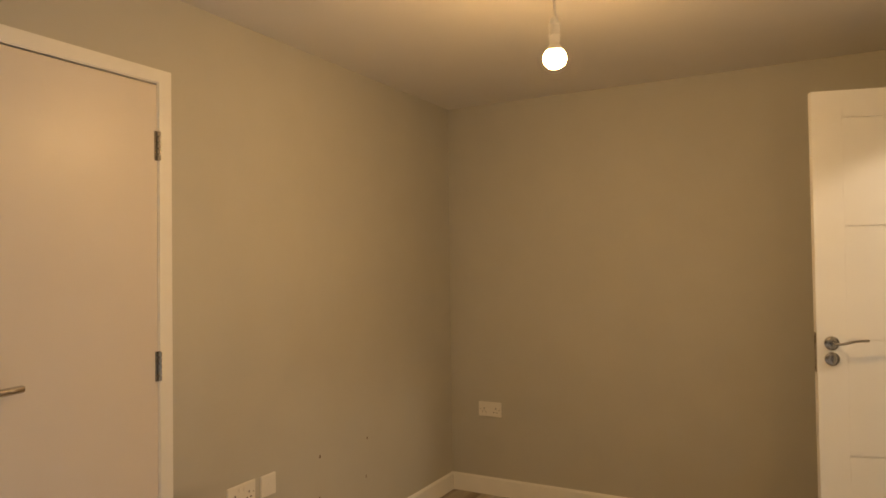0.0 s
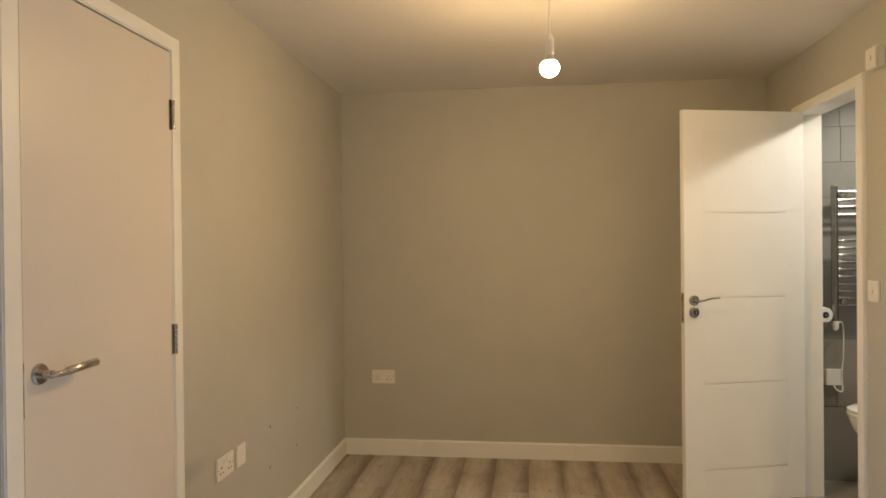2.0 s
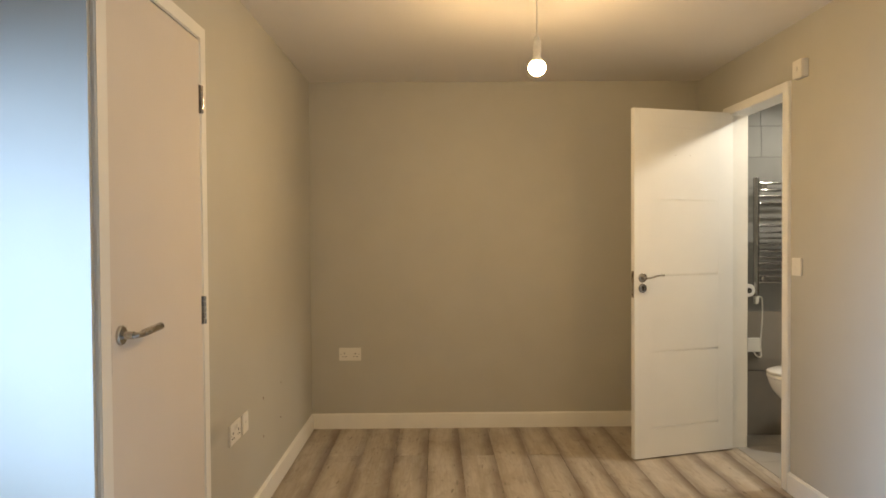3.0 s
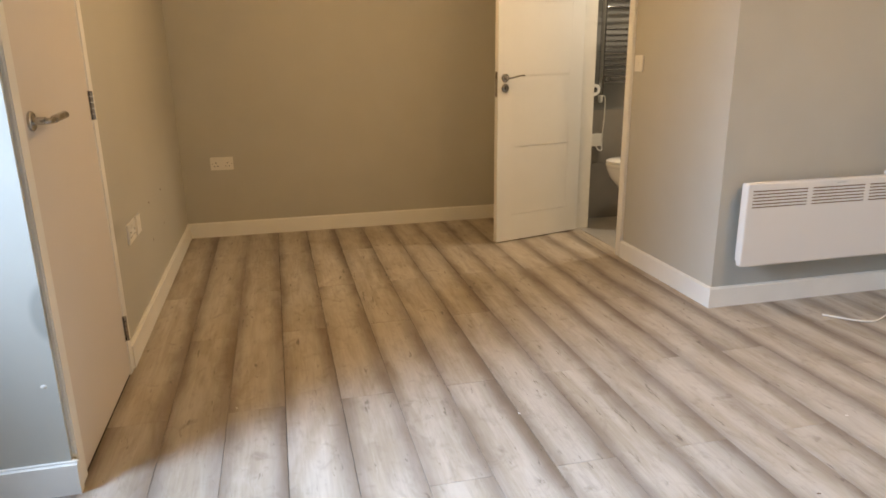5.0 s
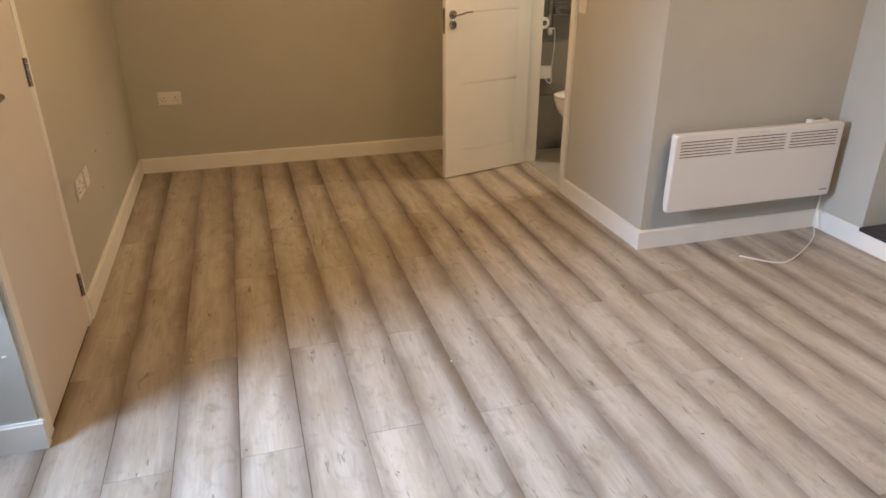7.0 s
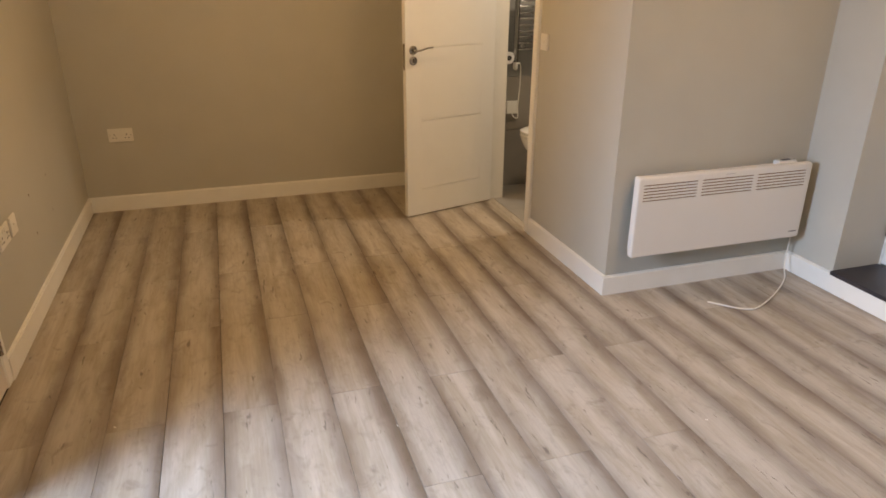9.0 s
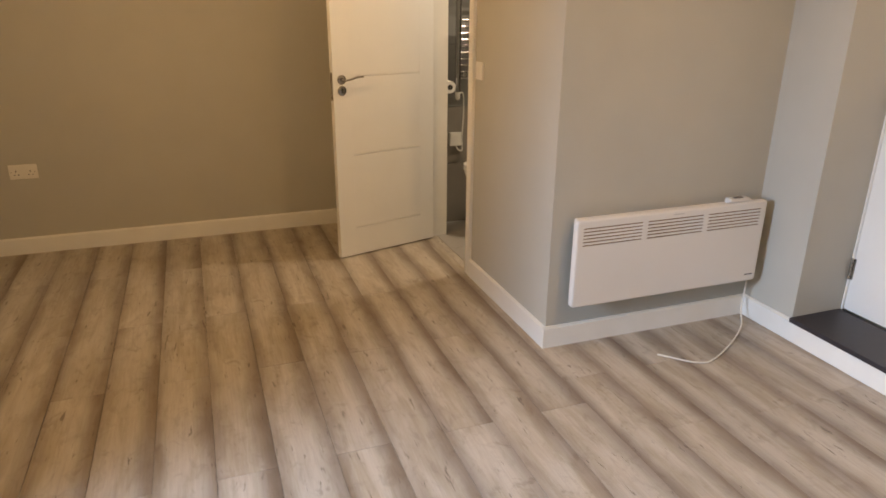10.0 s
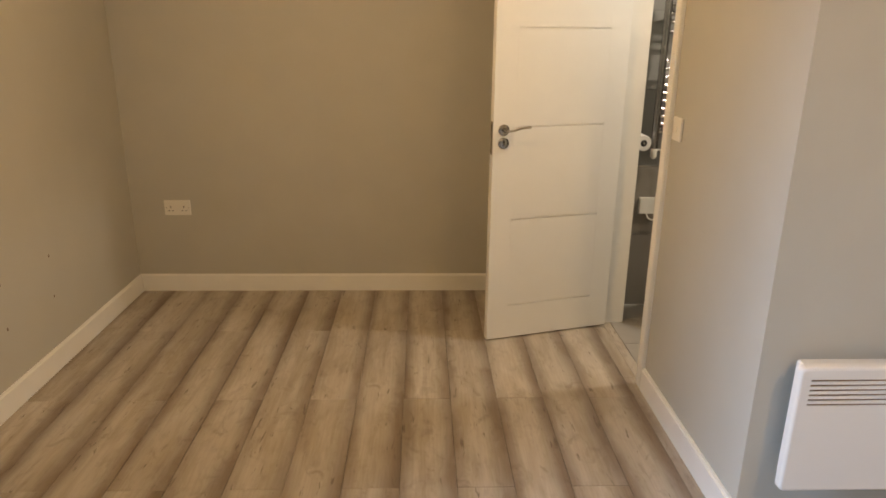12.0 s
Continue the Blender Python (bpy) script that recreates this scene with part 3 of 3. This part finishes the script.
part("control_unit", boxes([(hw - 0.185, hw - 0.075, -0.078, -0.035, hh - 0.02, hh + 0.010)], 0.004), HEATER, heater, "white thermostat housing on the top edge", smooth=True)
part("dial", boxes([(hw - 0.155, hw - 0.105, -0.068, -0.045, hh + 0.0095, hh + 0.012)], 0.001), GREYMARK, heater, "grey thermostat dial window")
part("badge", boxes([(hw - 0.068, hw - 0.022, FY - 0.0008, FY + 0.002, 0.034, 0.039)]), GREYMARK, heater)
part("top_badge", boxes([(-0.02, 0.035, FY - 0.0006, FY + 0.002, hh - 0.020, hh - 0.0165)]), mat("badge_pale", (0.5, 0.48, 0.46), 0.4), heater)
for x in (-hw + 0.18, hw - 0.18):
    part("wall_bracket", boxes([(x - 0.015, x + 0.015, -0.026, 0, 0.03, hh - 0.06)], 0.002), STEEL, heater)
cx, cy = (HL + HR) / 2, YH
cable = smooth_path([(hw - 0.022, -0.05, hh - 0.09), (hw + 0.010, -0.055, hh - 0.12), (hw + 0.024, -0.055, 0.20), (hw + 0.016, -0.05, 0.08), (hw + 0.010, -0.05, 0.0), (hw + 0.012, -0.048, -0.09),
                     (2.752 - cx, 2.318 - cy, 0.060 - HB), (2.715 - cx, 2.262 - cy, 0.012 - HB), (2.65 - cx, 2.208 - cy, 0.004 - HB), (2.55 - cx, 2.138 - cy, 0.005 - HB), (2.437 - cx, 2.07 - cy, 0.008 - HB), (2.36 - cx, 2.036 - cy, 0.005 - HB), (2.31 - cx, 2.027 - cy, 0.004 - HB), (2.252 - cx, 2.055 - cy, 0.004 - HB), (2.2 - cx, 2.11 - cy, 0.004 - HB), (2.16 - cx, 2.154 - cy, 0.004 - HB)], 10)
part("power_cable", tube(cable, 0.0036, 10), PLASTIC, heater, "white cable trailing loose on the floor", smooth=True)

# ---- bathroom ----
BY = 4.20
rail = thing("towel_radiator", pose(1.965, BY, 0.893), "chrome ladder towel radiator on the tiled bathroom wall", "radiator")
RH = 0.733
for x in (0.0, 0.40):
    part("upright", lathe([(0.011, 0), (0.018, 0.004), (0.018, RH - 0.004), (0.011, RH)], pose(x, -0.085, 0), 20), CHROME_DARK, rail, smooth=True)
for z in [0.087 + 0.0385 * k for k in range(10)] + [0.573, 0.617, 0.653, 0.697]:
    part("bar", tube([(0.0, -0.085, z), (0.40, -0.085, z)], 0.0085, 12), CHROME_DARK, rail, smooth=True)
for x, z in ((0.045, 0.106), (0.355, 0.106), (0.045, 0.677), (0.355, 0.677)):
    part("bracket", lathe([(0.016, 0), (0.016, 0.008), (0.008, 0.012), (0.008, 0.07), (0.017, 0.072), (0.017, 0.095), (0.012, 0.1)], pose(x, 0, z, 90, 0, 0), 20), CHROME_DARK, rail, smooth=True)
part("element_cap", lathe([(0.014, 0), (0.016, -0.004), (0.016, -0.04), (0.008, -0.05)], pose(0, -0.085, 0)), PLASTIC, rail, smooth=True)

roll = thing("toilet_roll", pose(1.882, 4.08, 0.934), "white toilet roll on a chrome holder", "toilet roll")
part("paper", lathe([(0.017, -0.05), (0.036, -0.05), (0.039, -0.046), (0.039, 0.046), (0.036, 0.05), (0.017, 0.05)], pose(0, 0, 0, 90, 0, 0)), PAPER, roll, smooth=True)
part("core", lathe([(0.0165, -0.0505), (0.0165, 0.0505)], pose(0, 0, 0, 90, 0, 0)), HOLE, roll)
part("holder", tube(smooth_path([(0, -0.056, 0), (0, 0.06, 0), (0.03, 0.085, 0.01), (0.06, BY - 4.08, 0.012)], 5), 0.006), CHROME, roll, smooth=True)

spur = thing("fused_spur", pose(1.982, BY, 0.578), "white fused connection box for the towel radiator", "socket")
part("plate", boxes([(-0.043, 0.043, -0.03, 0, -0.043, 0.043)], 0.003), PLASTIC, spur)
part("flex", tube(smooth_path([(-0.03, -0.085, 0.275), (0.012, -0.075, 0.31), (0.038, -0.05, 0.27), (0.044, -0.035, 0.14), (0.038, -0.03, 0.02), (0.042, -0.03, -0.055), (0.035, -0.035, -0.075), (0.008, -0.035, -0.065), (0.0, -0.02, -0.04)], 8), 0.004), PLASTIC, spur, "white looped flex", smooth=True)

# toilet pan: stacked oval rings, rounded nose towards local -x
wc = thing("toilet", pose(2.389, 3.90, 0.015), "white wall-hung ceramic toilet with a closed lid", "toilet")


def oval_rings(rings, seg=40):
    bm = bmesh.new()
    rr = []
    for length, half, z, back in rings:
        ring = []
        for i in range(seg):
            a = 2 * math.pi * i / seg
            c, s = math.cos(a), math.sin(a)
            x = c * length if c < 0 else c * back
            ring.append(bm.verts.new((x, half * abs(s) ** 0.85 * (1 if s > 0 else -1), z)))
        rr.append(ring)
    for a, c in zip(rr, rr[1:]):
        for i in range(seg):
            bm.faces.new((a[i], a[(i + 1) % seg], c[(i + 1) % seg], c[i]))
    bm.faces.new(list(reversed(rr[0])))
    bm.faces.new(rr[-1])
    bmesh.ops.recalc_face_normals(bm, faces=bm.faces)
    return bm


part("bowl", oval_rings([(0.12, 0.09, 0.12, 0.12), (0.22, 0.12, 0.16, 0.2), (0.34, 0.155, 0.25, 0.3), (0.42, 0.175, 0.34, 0.33), (0.445, 0.18, 0.40, 0.34), (0.445, 0.18, 0.412, 0.34)]), CERAMIC, wc, smooth=True)
part("seat", oval_rings([(0.448, 0.182, 0.414, 0.2), (0.453, 0.186, 0.419, 0.2), (0.453, 0.186, 0.432, 0.2), (0.448, 0.182, 0.437, 0.2)]), CERAMIC, wc, smooth=True)
part("lid", oval_rings([(0.448, 0.182, 0.439, 0.2), (0.453, 0.186, 0.443, 0.2), (0.452, 0.185, 0.454, 0.2), (0.43, 0.17, 0.462, 0.19)]), CERAMIC, wc, smooth=True)
part("back_panel", boxes([(0.266, 0.41, -0.3, 0.29, -0.014, 1.0)], 0.004), TILE_DARK, wc)

# ---- small marks on walls and floor ----
for y, z, r in ((3.190, 0.505, 0.006), (3.186, 0.321, 0.005), (3.552, 0.504, 0.0045), (3.540, 0.320, 0.0045)):
    tagged(part("wall_mark", lathe([(r, 0), (r * 0.6, 0.0012)], pose(X0, y, z, 0, 90, 0) @ Matrix.Diagonal((1.5, 1, 1, 1)), 10), PLUG), "small brown scuff on the painted wall", "mark")
tagged(part("filler_blob", lathe([(0.008, 0), (0.006, 0.0012), (0.002, 0.0016)], pose(-0.884, YN, 0.332, 90, 0, 0) @ Matrix.Diagonal((1, 0.75, 1, 1)), 14), PLASTIC), "small white filler blob on the return wall", "mark")

rnd = random.Random(5)
for x, y, s, white in ((0.507, 1.676, 0.005, 1), (-0.431, 1.962, 0.005, 1), (1.561, 1.380, 0.005, 1), (1.158, 1.052, 0.006, 0), (0.184, 1.161, 0.004, 0), (1.155, 0.735, 0.005, 0), (1.645, 2.200, 0.004, 0), (1.638, 2.455, 0.005, 0), (1.590, 2.385, 0.004, 0)):
    bm = boxes([(-s, s, -s * 0.4, s * 0.4, 0, 0.002)], 0.0008)
    ob = part("debris", bm, PAPER if white else PLUG)
    ob.matrix_world = pose(x, y, 0, 0, 0, rnd.uniform(0, 180))
    tagged(ob, "tiny pale crumb lying on the laminate boards" if white else "tiny dark crumb lying on the laminate boards", "debris")

# ---- pieces: bathroom tiles and floor boards ----
bath_wall = bpy.data.objects["wall_bathroom"]
zs = [0.0, 0.412, 0.788, 1.182, 1.565, 1.76, 1.955, 2.3]
for r, (a, c) in enumerate(zip(zs, zs[1:])):
    step = 0.6
    x = (2.32, 2.32, 2.32, 2.32, 2.32, 2.035, 2.03)[r] - 2 * step
    while x < 2.8:
        x0, x1 = max(x, XP + 0.11), min(x + step, 2.8)
        if x1 - x0 > 0.02:
            part("tile", boxes([(x0 + 0.0015, x1 - 0.0015, BY, 4.212, a + 0.0015, c - 0.0015)]), TILE_DARK if r < 2 else TILE, bath_wall)
        x += step
bath_floor = bpy.data.objects["bathroom_floor"]
for i in range(4):
    for j in range(6):
        x0, y0 = XP + 0.047 + 0.3 * i, YH + 0.112 + 0.3 * j
        x1, y1 = min(x0 + 0.298, 2.798), min(y0 + 0.298, 4.21)
        if x1 - x0 > 0.02 and y1 - y0 > 0.02:
            part("tile", boxes([(x0, x1, y0, y1, -0.006, 0.001)]), TILE_FLOOR, bath_floor)

PW, PL, PX = 0.1935, 1.252, -0.265
OPEN_SEAMS = (0, 1)
ENDS = {10: 2.105, 11: 1.69, 12: 2.10, 13: 1.66, 14: 2.12, 15: 1.68}
shared = {}


def board(x0, x1, y0, y1):
    """One laminate board, its origin in the middle of the full board width, with eased edges."""
    i = math.floor((x0 + 1e-6 - PX) / PW)
    mid = PX + (i + 0.5) * PW
    g = 0.0005
    ga, gc = (0.0009 if round((x - PX) / PW, 2) in OPEN_SEAMS else g for x in (x0, x1))
    key = (round(x0 - mid, 4), round(x1 - mid, 4), round(y1 - y0, 4), ga, gc)
    if key not in shared:
        bm = bmesh.new()
        h = (y1 - y0) / 2
        a, c, e = x0 - mid + ga, x1 - mid - gc, 0.0006
        lo = [bm.verts.new(v) for v in ((a, -h + g, -0.008), (c, -h + g, -0.008), (c, h - g, -0.008), (a, h - g, -0.008))]
        md_ = [bm.verts.new(v) for v in ((a, -h + g, -e), (c, -h + g, -e), (c, h - g, -e), (a, h - g, -e))]
        hi = [bm.verts.new(v) for v in ((a + e, -h + g + e, 0), (c - e, -h + g + e, 0), (c - e, h - g - e, 0), (a + e, h - g - e, 0))]
        for p, q in ((lo, md_), (md_, hi)):
            for k in range(4):
                bm.faces.new((p[k], p[(k + 1) % 4], q[(k + 1) % 4], q[k]))
        bm.faces.new(hi)
        bm.faces.new(list(reversed(lo)))
        me = bpy.data.meshes.new("board")
        bm.to_mesh(me)
        bm.free()
        me.materials.append(OAK)
        shared[key] = me
    ob = new("board", shared[key])
    ob.parent = floor
    ob.location = (mid, (y0 + y1) / 2, 0)


def lay(xa, xb, reach):
    """Boards between xa and xb; reach gives the stretch of y that a board with that middle may fill."""
    i0, i1 = math.floor((xa - PX) / PW + 1e-6), math.ceil((xb - PX) / PW - 1e-6)
    for i in range(i0, i1):
        x0, x1 = max(PX + i * PW, xa), min(PX + (i + 1) * PW, xb)
        if x1 - x0 < 0.012:
            continue
        ya, yb = reach
        y = ENDS.get(i, 1.358 if i % 2 == 0 else 1.935) - PL * 6
        while y < yb:
            y0, y1 = max(y, ya), min(y + PL, yb)
            if y1 - y0 > 0.01:
                board(x0, x1, y0, y1)
            y += PL


XW, XE = PX - 3 * PW, PX + 10 * PW
lay(XW, XE, (-2.5, YB))
lay(XE, XP, (YH, YB))
lay(XE, XR, (-2.5, YH))
lay(WIN_X, XW, (-2.5, YN))
lay(XP, XP + 0.045, (D0, D1))
